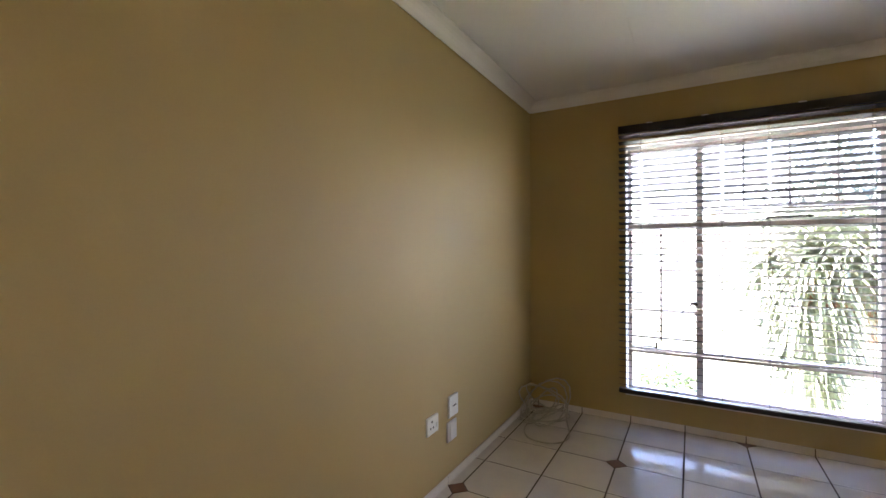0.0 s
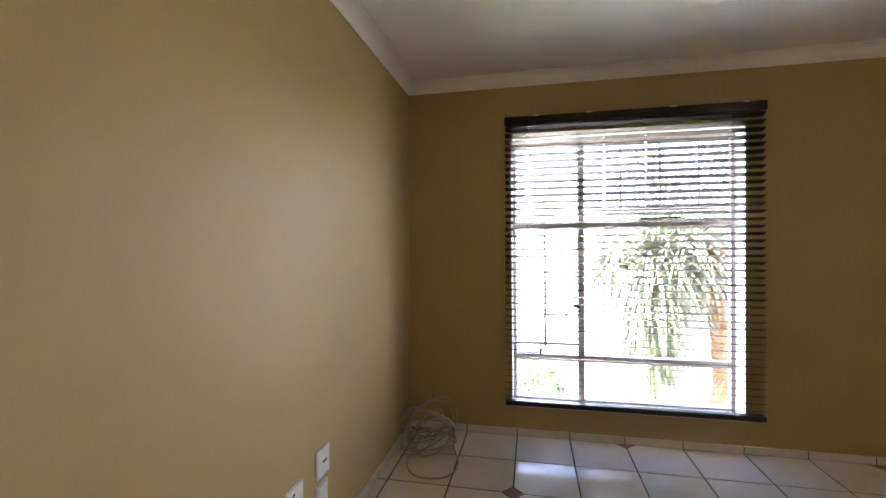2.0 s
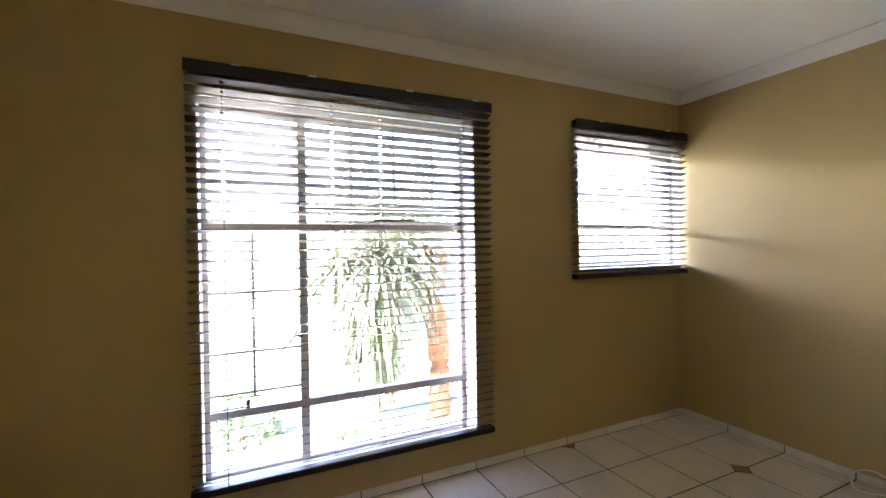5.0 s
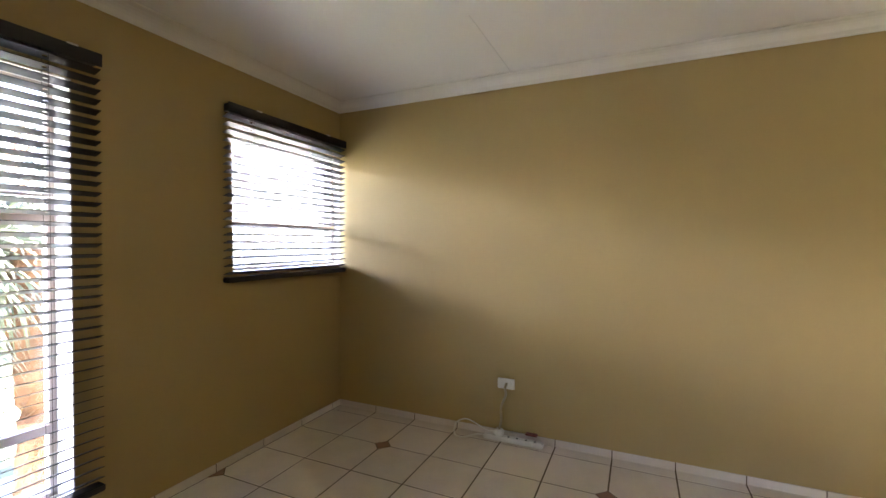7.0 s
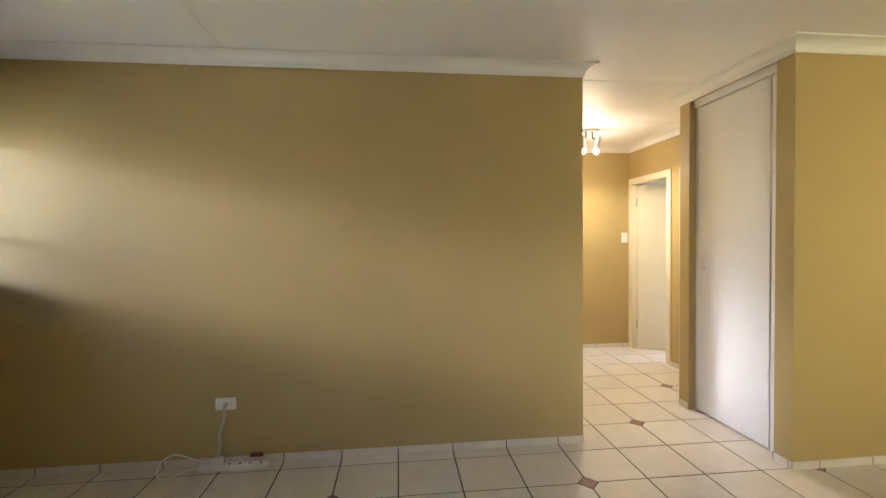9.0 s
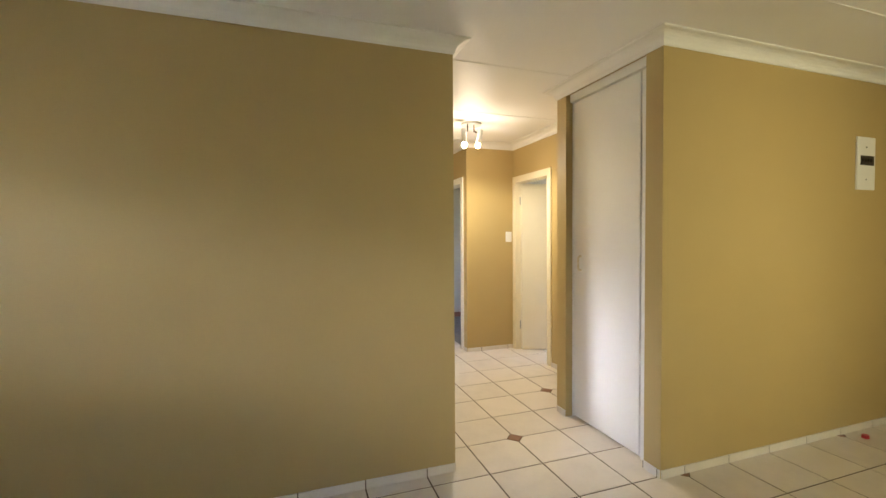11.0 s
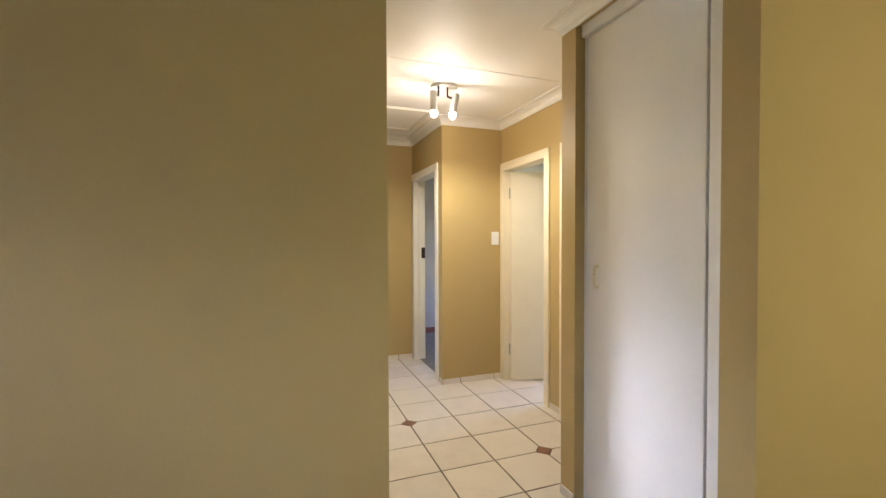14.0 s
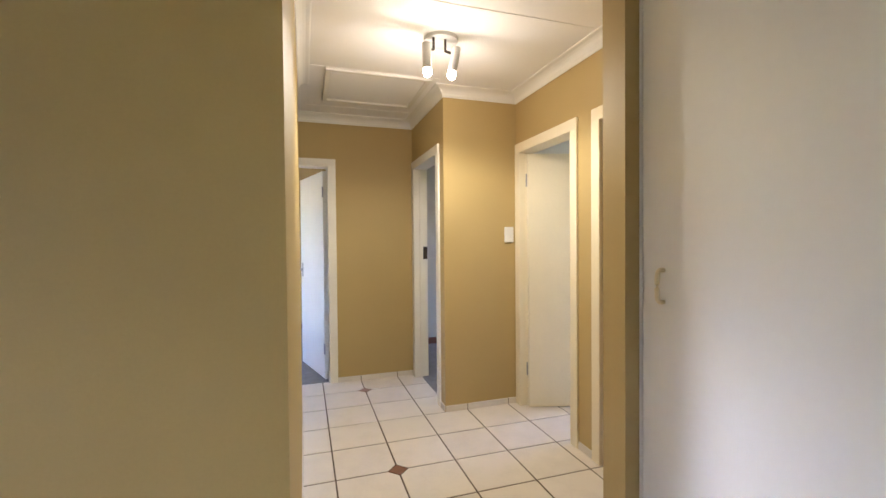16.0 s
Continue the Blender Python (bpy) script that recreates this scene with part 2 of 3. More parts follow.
wall("wall_hall_end", HALL_END, HALL_END + T, HALL_JOG_Y - T, 1.2, ((*D3, -0.01, LINTEL),))
# rooms beyond the doors, with unseen outer openings added to brighten them
wall("wall_bath_south", BLOCK_END - T, HALL_JOG + T, -4.1, -4.0, ((4.55, 5.25, 1.0, 2.1),), "white painted bathroom wall", mat=REVEAL)
wall("wall_bath_middle", 4.38, 4.46, -4.0, HALL_S - T, (), "white painted bathroom wall", mat=REVEAL)
wall("wall_bath_east", HALL_JOG - 0.012, HALL_JOG - 0.002, -4.0, HALL_S - T, (), "white painted bathroom wall", mat=REVEAL)
wall("wall_bedroom_south", HALL_JOG + T, 7.6, -4.5, -4.4, ((6.2, 7.2, 0.9, 1.9),), "pale grey painted bedroom wall", mat=GREY_PAINT)
wall("wall_bedroom_east", 7.5, 7.6, -4.4, HALL_JOG_Y - T, (), "pale grey painted bedroom wall", mat=GREY_PAINT)
wall("wall_bedroom_between", HALL_END + T, 9.2, HALL_JOG_Y - T, HALL_JOG_Y)
wall("wall_far_room_east", 9.1, 9.2, HALL_JOG_Y, 2.3)
wall("wall_far_room_north", HALL_END, 9.2, 2.2, 2.3, ((6.8, 8.4, 0.7, 2.0),))
wall("wall_far_room_west", HALL_END, HALL_END + T, 1.2, 2.2)

# ceiling with its board joints and the frame strips
bm = box(LEFT - 0.24, 9.3, SOUTH - 0.24, OUT, CEIL, CEIL + 0.1)
for x0, x1, y0, y1 in ((-0.205, -0.197, 2.0, 3.44), (2.1, 2.9, 2.036, 2.044), (-0.205, -0.197, -3.3, 0.8), (3.20, 3.207, -1.18, -0.25), (4.21, 4.217, -1.78, -0.25), (5.165, 5.18, -1.16, -0.25),
                       (2.0, 2.007, -3.35, 0.2), (6.02, 6.032, -1.17, -0.25)):
    box(x0, x1, y0, y1, CEIL - 0.003, CEIL + 0.01, bm=bm)
tagged(link("ceiling", bm, WHITE_CEILING), "white painted ceiling boards with narrow joints", "ceiling", kind="structure")
tagged(link("roof_slab", box(LEFT - 0.5, 9.6, -4.7, OUT + 0.35, 2.62, 2.75), FACADE), "plain pale roof slab over the house", "roof", kind="structure")


def swept(points, profile):
    """A profile of (out from the wall, height) swept round the closed outline with mitred corners."""
    bm = bmesh.new()
    n = len(points)
    rings = []
    for i in range(n):
        p0, p, p1 = (Vector(points[k % n]) for k in (i - 1, i, i + 1))
        a, b = (p - p0).normalized(), (p1 - p).normalized()
        na, nb = Vector((-a.y, a.x)), Vector((-b.y, b.x))
        m = (na + nb) / (1 + na.dot(nb))
        rings.append([bm.verts.new((p.x + m.x * o, p.y + m.y * o, z)) for o, z in profile])
    for i in range(n):
        a, b = rings[i], rings[(i + 1) % n]
        for k in range(len(profile)):
            q = (k + 1) % len(profile)
            bm.faces.new((a[k], b[k], b[q], a[q]))
    return bm


C0 = 2.42
cove = [(-0.004, C0), (0.006, C0), (0.008, C0 + 0.008)] + [(0.072 - 0.062 * math.cos(a), C0 + 0.01 + 0.055 * math.sin(a)) for a in [radians(d) for d in (0, 18, 36, 54, 72, 90)]] + [(0.08, C0 + 0.068), (0.08, CEIL + 0.004), (-0.004, CEIL + 0.004)]
tagged(link("cornice", swept(OUTLINE, cove), CORNICE), "white coved plaster cornice round the ceiling", "cornice", kind="structure")

# ---- doors ----


def door_frame(name, axis, a, b, y0, y1, label, mat=None):
    """A pressed frame round an opening from a to b in a wall from y0 to y1."""
    th = empty(name, 0, 0, 0)
    w, lip = 0.062, 0.014

    def put(n, u0, u1, v0, v1, z0, z1):
        part(n, box(u0, u1, v0, v1, z0, z1, 0.003) if axis == "x" else box(v0, v1, u0, u1, z0, z1, 0.003), mat or GLOSS_WHITE, th)

    put("jamb", a - w, a + 0.012, y0 - lip, y1 + lip, 0, LINTEL - 0.012)
    put("jamb", b - 0.012, b + w, y0 - lip, y1 + lip, 0, LINTEL - 0.012)
    put("head", a - w, b + w, y0 - lip, y1 + lip, LINTEL - 0.012, LINTEL + w)
    # rebate stops
    mid = (y0 + y1) / 2
    put("door_stop", a + 0.012, a + 0.024, mid - 0.012, mid + 0.012, 0, LINTEL - 0.024)
    put("door_stop", b - 0.024, b - 0.012, mid - 0.012, mid + 0.012, 0, LINTEL - 0.024)
    return tagged(th, label, "door frame", kind="structure")


door_frame("door_frame_1", "x", *D1, HALL_S - T, HALL_S, "cream painted steel frame of an open door", CREAM)
door_frame("door_frame_2", "x", *D0, HALL_S - T, HALL_S, "cream painted steel frame of an open doorway", CREAM)
f2 = door_frame("door_frame_3", "x", *D2, HALL_JOG_Y - T, HALL_JOG_Y, "white painted steel frame of a bedroom doorway")
part("strike_plate", box(D2[1] - 0.028, D2[1] - 0.0235, HALL_JOG_Y - 0.118, HALL_JOG_Y - 0.076, 1.15, 1.27, 0.001), DARK_METAL, f2, "dark bronze strike plate")
door_frame("door_frame_4", "y", *D3, HALL_END, HALL_END + T, "white painted steel frame of a bedroom doorway")


def door_leaf(name, hinge, angle, width, label, mat):
    th = empty(name, hinge[0], hinge[1], 0, angle)
    leaf = part("leaf", box(0.004, width, -0.02, 0.02, 0.008, LINTEL - 0.03, 0.002), mat, th)
    for z in (0.25, 1.75):
        part("hinge", cylinder((0, 0.024, z), (0, 0.024, z + 0.1), 0.007, seg=10), GREY_METAL, th, "small steel hinge")
    for s in (-1, 1):
        h = part("handle", cylinder((width - 0.06, s * 0.02, 1.03), (width - 0.06, s * 0.062, 1.03), 0.009, bm=cylinder((width - 0.055, s * 0.06, 1.03), (width - 0.17, s * 0.06, 1.03), 0.008)), GREY_METAL, th, "steel lever handle")
        part("back_plate", box(width - 0.08, width - 0.04, s * 0.02 - 0.003, s * 0.02 + 0.003, 0.95, 1.1, 0.001), GREY_METAL, h)
    return tagged(th, label, "door", kind="structure")


door_leaf("door_1", (D1[1] - 0.048, HALL_S - 0.038), 253, 0.66, "cream painted flush door standing half open", CREAM)
door_leaf("door_2", (HALL_END + T + 0.012, D3[0] + 0.03), 16, 0.76, "white flush door standing open onto grey carpet", GLOSS_WHITE)

# built-in cupboard
cup = empty("cupboard", CUP[0], BLOCK_Y - 0.068, 0)
W = CUP[1] - CUP[0]
part("frame_side", box(0.0, 0.088, -0.04, 0.012, 0.0, 2.373, 0.003), CUPBOARD, cup)
part("frame_side", box(W - 0.012, W, -0.04, 0.012, 0.0, 2.373, 0.003), CUPBOARD, cup)
part("frame_head", box(0.002, W - 0.002, -0.04, 0.035, 2.371, CUP[3], 0.003), CUPBOARD, cup)
cdoor = part("door", box(0.1, W - 0.016, -0.012, 0.01, 0.015, 2.368, 0.002), CUPBOARD, cup, "tall flat white cupboard door")
part("plinth", box(0.088, W - 0.012, -0.04, -0.014, 0.0, 0.03), CUPBOARD, cup)
hx = W - 0.105
part("handle", tube(smooth_line([(hx, 0.004, 1.225), (hx, 0.028, 1.225), (hx, 0.036, 1.205), (hx, 0.036, 1.145), (hx, 0.028, 1.125), (hx, 0.004, 1.125)], 5), 0.007), HANDLE, cdoor, "cream plastic pull handle")
tagged(cup, "tall white built-in cupboard with a cream pull handle", "cupboard")

# ---- windows ----


def window(name, opening, mullions, transoms, label):
    """A steel window set back in its opening: x of the mullions, z of the transoms."""
    x0, x1, z0, z1 = opening
    yf, yb = NORTH + 0.135, NORTH + 0.17
    th = empty(name, 0, 0, 0)
    part("window_frame", box(x0, x0 + 0.032, yf, yb, z0, z1, 0.003, box(x1 - 0.032, x1, yf, yb, z0, z1, 0.003, box(x0, x1, yf, yb, z1 - 0.035, z1, 0.003, box(x0, x1, yf, yb, z0, z0 + 0.03, 0.003)))), STEEL, th)
    for x in mullions:
        part("mullion", box(x - 0.022, x + 0.022, yf - 0.008, yb, z0 + 0.03, z1 - 0.035, 0.003), STEEL, th)
    xs = [x0 + 0.032, *mullions, x1 - 0.032]
    for z in transoms:
        part("transom", box(x0 + 0.03, x1 - 0.03, yf - 0.012, yb - 0.003, z - 0.022, z + 0.022, 0.003), STEEL, th)
    zs = [z0 + 0.03, *transoms, z1 - 0.035]
    for xa, xb in zip(xs, xs[1:]):
        for za, zb in zip(zs, zs[1:]):
            g = part("pane", box(xa, xb, yb - 0.012, yb - 0.008, za, zb), GLASS, th)
            g.visible_shadow = False
    # plastered reveal and sill
    r = 0.006
    for n, b in (("reveal", (x0, x0 + r, NORTH - 0.001, OUT, z0, z1)), ("reveal", (x1 - r, x1, NORTH - 0.001, OUT, z0, z1)), ("reveal", (x0, x1, NORTH - 0.001, OUT, z1 - r, z1)), ("window_sill", (x0, x1, NORTH - 0.001, OUT + 0.03, z0, z0 + 0.012))):
        part(n, box(*b), REVEAL, th)
    return tagged(th, label, "window", kind="structure")


w1 = window("window_1", WIN1, (0.14,), (0.52, 1.47), "tall beige steel window with opening lights")
YW = NORTH + 0.118
for x in (0.4, 0.65, 0.89):
    part("burglar_bar", cylinder((x, YW, 1.56), (x, YW, 2.06), 0.008, seg=8), STEEL, w1)
part("burglar_bar", cylinder((0.15, YW, 1.56), (1.1, YW, 1.56), 0.008, seg=8), STEEL, w1)
part("burglar_bar", cylinder((-0.108, YW, 0.6), (-0.108, YW, 1.46), 0.008, seg=8), STEEL, w1)
for z in (0.625, 0.83, 1.13):
    part("burglar_bar", cylinder((-0.33, YW, z), (0.13, YW, z), 0.007, seg=8), STEEL, w1)
part("window_stay", cylinder((0.52, YW - 0.015, 1.5), (0.77, YW - 0.015, 1.503), 0.006, bm=cylinder((0.745, YW - 0.02, 1.475), (0.745, YW - 0.02, 1.51), 0.009)), DARK_METAL, w1, "dark bronze window stay")
part("window_handle", cylinder((0.105, YW, 0.9), (0.01, YW - 0.03, 0.81), 0.006, 0.004, bm=cylinder((0.125, YW - 0.02, 0.885), (0.085, YW - 0.02, 0.905), 0.012)), DARK_METAL, w1, "dark bronze window handle")
part("window_catch", cylinder((-0.14, YW, 0.545), (-0.14, YW, 0.59), 0.009, bm=cylinder((-0.3, YW, 0.553), (-0.13, YW, 0.553), 0.005)), DARK_METAL, w1, "dark bronze window catch")
w2 = window("window_2", WIN2, (), (1.47,), "small beige steel window high in the wall")
part("window_stay", cylinder((2.45, YW, 1.5), (2.68, YW, 1.503), 0.006), DARK_METAL, w2, "dark bronze window stay")


def venetian_blind(x0, x1, z0, z1, y, cords, clips, label, tilt, group):
    th = empty("venetian_blind", (x0 + x1) / 2, y, z0)
    w = (x1 - x0) / 2
    h = z1 - z0
    part("valance", box(-w, w, -0.034, -0.026, h - 0.058, h, 0.002), BLIND, th, "black-brown valance board")
    part("headrail", box(-w + 0.01, w - 0.01, -0.024, 0.024, h - 0.05, h - 0.004, 0.002), BLIND, th)
    part("bottom_rail", box(-w, w, -0.03, 0.028, -0.006, 0.026, 0.005), BLIND, th)
    pitch = 0.0455
    n = int((h - 0.115) / pitch)
    first = None
    for i in range(n + 1):
        z = 0.05 + i * (h - 0.125) / n
        m = pose(random.uniform(-0.001, 0.001), 0, z, tilt + random.uniform(-0.8, 0.8), random.uniform(-0.05, 0.05), 0)
        if first is None:
            bm, at = bmesh.new(), -w + 0.002
            for c in cords:
                box(at, c - 0.009, -0.025, 0.025, -0.0015, 0.0015, bm=bm)
                for ya, yb in ((-0.025, -0.006), (0.006, 0.025)):
                    box(c - 0.009, c + 0.009, ya, yb, -0.0015, 0.0015, bm=bm)
                at = c + 0.009
            first = part("slat", box(at, w - 0.002, -0.025, 0.025, -0.0015, 0.0015, bm=bm), BLIND, th)
            first.matrix_basis = m
        else:
            share("slat", first.data, th, m)
    for c in cords:
        for s in (-0.027, 0.027):
            part("ladder_cord", cylinder((c, s, 0.01), (c, s, h - 0.05), 0.0011, seg=5), CORD, th)
    for c in clips:
        part("valance_clip", box(c - 0.02, c + 0.02, -0.037, -0.026, h - 0.004, h + 0.003, 0.001), PLASTIC, th, "clear plastic valance clip")
    return tagged(th, label, "blind", group)


venetian_blind(-0.379, 1.203, 0.235, 2.194, NORTH - 0.04, (-0.64, -0.145, 0.11, 0.6), (-0.58, -0.24, 0.27, 0.68), "tall black-brown venetian blind with open slats", -18, "window blinds")
venetian_blind(1.852, 2.96, 1.12, 2.182, NORTH - 0.04, (-0.365, -0.09, 0.166, 0.42), (-0.33, 0.33), "small black-brown venetian blind with open slats", -18, "window blinds")

# ---- small things on the walls ----


def wall_plate(name, place, rz, w, h, label, category, details):
    """A plate on a wall: built facing -y, then turned."""
    th = empty(name, *place, rz)
    part("plate", box(-w / 2, w / 2, -0.011, 0.002, -h / 2, h / 2, 0.003), PLASTIC, th)
    for kind, x, z, a, b in details:
        if kind == "hole":
            part("pin_hole", cylinder((x, -0.0118, z), (x, -0.008, z), a, seg=10), DARK_PLASTIC, th, "dark socket hole")
        elif kind == "rocker":
            part("rocker", box(x - a / 2, x + a / 2, -0.016, -0.009, z - b / 2, z + b / 2, 0.002), PLASTIC, th)
        elif kind == "dark":
            part("slot", box(x - a / 2, x + a / 2, -0.013, -0.009, z - b / 2, z + b / 2, 0.001), DARK_PLASTIC, th, "dark slot")
    return tagged(th, label, category)


# facing +x: turn 90; facing -x: turn -90
wall_plate("wall_socket", (LEFT + 0.001, 1.936, 0.388), 90, 0.11, 0.092, "square white plastic wall socket with switches", "socket", [("hole", -0.012, 0.02, 0.007, 0), ("hole", -0.026, -0.012, 0.006, 0), ("hole", 0.002, -0.012, 0.006, 0), ("rocker", 0.034, -0.006, 0.016, 0.03)])
wall_plate("blank_plate", (LEFT + 0.001, 2.158, 0.42), 90, 0.105, 0.118, "white plastic outlet plate with a dark cable slot", "wall plate", [("dark", 0.008, 0.0, 0.035, 0.008)])
wall_plate("telephone_point", (LEFT + 0.001, 2.142, 0.285), 90, 0.1, 0.108, "white plastic telephone point on the wall", "wall plate", [("rocker", 0.0, 0.0, 0.07, 0.095), ("hole", 0.01, 0.015, 0.005, 0)])
wall_plate("wall_socket", (EAST - 0.001, 2.085, 0.376), -90, 0.12, 0.072, "white plastic wall socket with a plug in it", "socket", [("rocker", 0.035, 0.0, 0.016, 0.03), ("rocker", -0.01, 0.0, 0.045, 0.045)])
wall_plate("light_switch", (HALL_JOG - 0.001, -1.785, 1.37), -90, 0.078, 0.125, "white plastic light switch beside a door", "switch", [("rocker", -0.012, 0.0, 0.018, 0.035), ("rocker", 0.014, 0.0, 0.018, 0.035)])
db = wall_plate("distribution_board", (BLOCK_X - 0.001, -3.035, 1.86), -90, 0.2, 0.36, "white electrical distribution board with dark breakers", "fuse box", [("dark", 0.01, 0.02, 0.15, 0.065), ("hole", 0.0, 0.11, 0.006, 0), ("hole", 0.0, -0.11, 0.006, 0)])
for k in range(4):
    part("breaker_switch", box(-0.05 + k * 0.03, -0.035 + k * 0.03, -0.02, -0.012, 0.01, 0.03, 0.001), DARK_PLASTIC, db)

# plug lead down to a multi-plug on the floor
ex = EAST - 0.035
strip = empty("power_strip", ex - 0.03, 2.02, 0)
part("body", box(-0.026, 0.026, -0.205, 0.205, 0.002, 0.034, 0.006), PLASTIC, strip)
for k in range(5):
    part("pin_hole", cylinder((0.0, -0.15 + k * 0.06, 0.03), (0.0, -0.15 + k * 0.06, 0.0352), 0.008, seg=10), DARK_PLASTIC, strip, "dark socket hole")
part("rocker", box(-0.014, 0.014, -0.19, -0.165, 0.03, 0.04, 0.002), PLASTIC, strip)
tagged(strip, "long white power strip on the floor tiles", "power strip")
plug = empty("plug_adaptor", ex - 0.03, 2.115, 0.036)
part("body", box(-0.026, 0.026, -0.03, 0.03, 0, 0.042, 0.008), PLASTIC, plug)
tagged(plug, "white plug adaptor standing in a power strip", "plug")
lead = link("plug_lead", tube(smooth_line([(EAST - 0.012, 2.08, 0.38), (EAST - 0.05, 2.08, 0.36), (EAST - 0.05, 2.075, 0.31), (EAST - 0.03, 2.112, 0.22), (EAST - 0.045, 2.108, 0.13), (ex - 0.03, 2.117, 0.075)]), 0.009), LEAD, smooth=True)
tagged(lead, "thick cream lead hanging from a wall socket", "cable")
lead = link("loose_lead", tube(smooth_line([(ex - 0.03, 2.128, 0.066), (ex - 0.02, 2.2, 0.05), (ex - 0.0, 2.3, 0.075), (ex + 0.005, 2.38, 0.09), (ex - 0.03, 2.44, 0.06), (ex - 0.09, 2.42, 0.008), (ex - 0.1, 2.35, 0.007), (ex - 0.05, 2.28, 0.02), (ex - 0.03, 2.22, 0.02)]), 0.0048), PLASTIC, smooth=True)
tagged(lead, "thin white lead looped beside a power strip", "cable")
scrap = link("red_connector", box(EAST - 0.05, EAST - 0.012, 1.86, 1.94, 0.058, 0.07, 0.004), RED_PLASTIC)
tagged(scrap, "small dark red connector lying on the skirting", "connector")

cap = link("bottle_cap", cylinder((2.4, -2.93, 0.0), (2.4, -2.93, 0.022), 0.022, 0.019, 18), RED_CAP)
tagged(cap, "small bright red plastic cap on floor tiles", "cap")

# coil of cable in the corner
pts = []
rng = random.Random(4)
for k in range(9 * 14):
    a = 2 * math.pi * k / 14
    turn = k / 14
    r = 0.145 + 0.03 * math.sin(turn * 1.7) + 0.012 * math.sin(turn * 5)
    lean = 0.10 + 0.09 * math.sin(turn * 0.9 + 0.6)
    x = -0.86 + r * math.cos(a) + 0.03 * math.sin(turn * 2.3)
    y = 3.2 + r * 0.9 * math.sin(a) + 0.03 * math.cos(turn * 1.3)
    z = 0.012 + lean * (1 + math.sin(a + 0.4 * turn)) * 0.75 + 0.004 * turn
    pts.append(Vector((x, y, max(0.005, z))))
pts += smooth_line([pts[-1], (-0.7, 3.2, 0.05), (-0.64, 3.02, 0.006), (-0.7, 2.87, 0.006), (-0.86, 2.86, 0.006), (-0.95, 3.0, 0.006), (-0.92, 3.15, 0.05)], 7)[1:]
coil = link("cable_coil", tube(pts, 0.0052, 6), CABLE, smooth=True)
tagged(coil, "loose coil of dirty white cable on floor tiles", "cable")

# ceiling lamp
FX, FY = 4.58, -0.985
lamp = empty("ceiling_spotlight", FX, FY, CEIL)
part("base_plate", cylinder((0, 0, -0.02), (0, 0, 0.002), 0.098, 0.1, seg=32), SPOT_GREY, lamp, "round brushed grey base")
for b in BULBS:
    bx, by, bz = b[0] - FX, b[1] - FY, b[2] - CEIL
    top = Vector((bx, by * 1.0 + (0.005 if by > 0 else -0.045), -0.075))
    tip = Vector((bx, by, bz))
    d = (tip - top).normalized()
    sp = part("spot_tube", cylinder(top, top + d * 0.14, 0.026, seg=20), SPOT_GREY, lamp, "white spotlight tube")
    part("bracket", cylinder((bx * 0.55, by * 0.55, -0.02), (bx * 0.55, by * 0.55, -0.09), 0.007, bm=cylinder((bx * 0.55, by * 0.55, -0.085), top + d * 0.04, 0.008)), DARK_METAL, lamp, "dark swivel bracket")
    bb = bmesh.new()
    bmesh.ops.create_uvsphere(bb, u_segments=14, v_segments=10, radius=0.024)
    for v in bb.verts:
        v.co.z *= 1.3
    bb.transform(Matrix.Translation(top + d * 0.155))
    g = part("bulb", bb, BULB, sp, "glowing bulb", True)
    g.visible_shadow = False
tagged(lamp, "grey ceiling light with two lit white spots", "ceiling light")

# roof hatch
hatch = empty("ceiling_hatch", 5.52, -0.74, CEIL)
for a in ((-0.34, 0.34, -0.37, -0.335), (-0.34, 0.34, 0.335, 0.37), (-0.34, -0.305, -0.335, 0.335), (0.305, 0.34, -0.335, 0.335)):
    part("frame", box(*a, -0.016, 0.002, 0.003), CORNICE, hatch)
part("panel", box(-0.3, 0.3, -0.33, 0.33, -0.004, 0.004), WHITE_CEILING, hatch)
tagged(hatch, "white trap door panel framed in the ceiling", "hatch", kind="structure")

# ---- garden ----
GZ = -0.75
bm = bmesh.new()
bmesh.ops.create_grid(bm, x_segments=2, y_segments=2, size=300)
bm.transform(Matrix.Translation((0, 0, GZ)))
tagged(link("ground", bm, GARDEN), "dry sunlit lawn outside", "ground", kind="structure")
# pale strip added under the windows to reflect sun up to the ceiling
tagged(link("bounce_slab", box(-6, 9, OUT + 0.01, 6.3, GZ - 0.1, GZ + 0.03), BOUNCE_SLAB), "pale sunlit slab added along the house to bounce light indoors", "paving", kind="structure")
bm = box(-30, 30, 13.0, 13.2, GZ, 1.0)
for k in range(15):
    box(-30 + k * 4, -29.7 + k * 4, 12.94, 13.26, GZ, 1.08, bm=bm)
tagged(link("garden_wall", bm, FACADE), "pale plastered boundary wall round the garden", "wall", kind="structure")


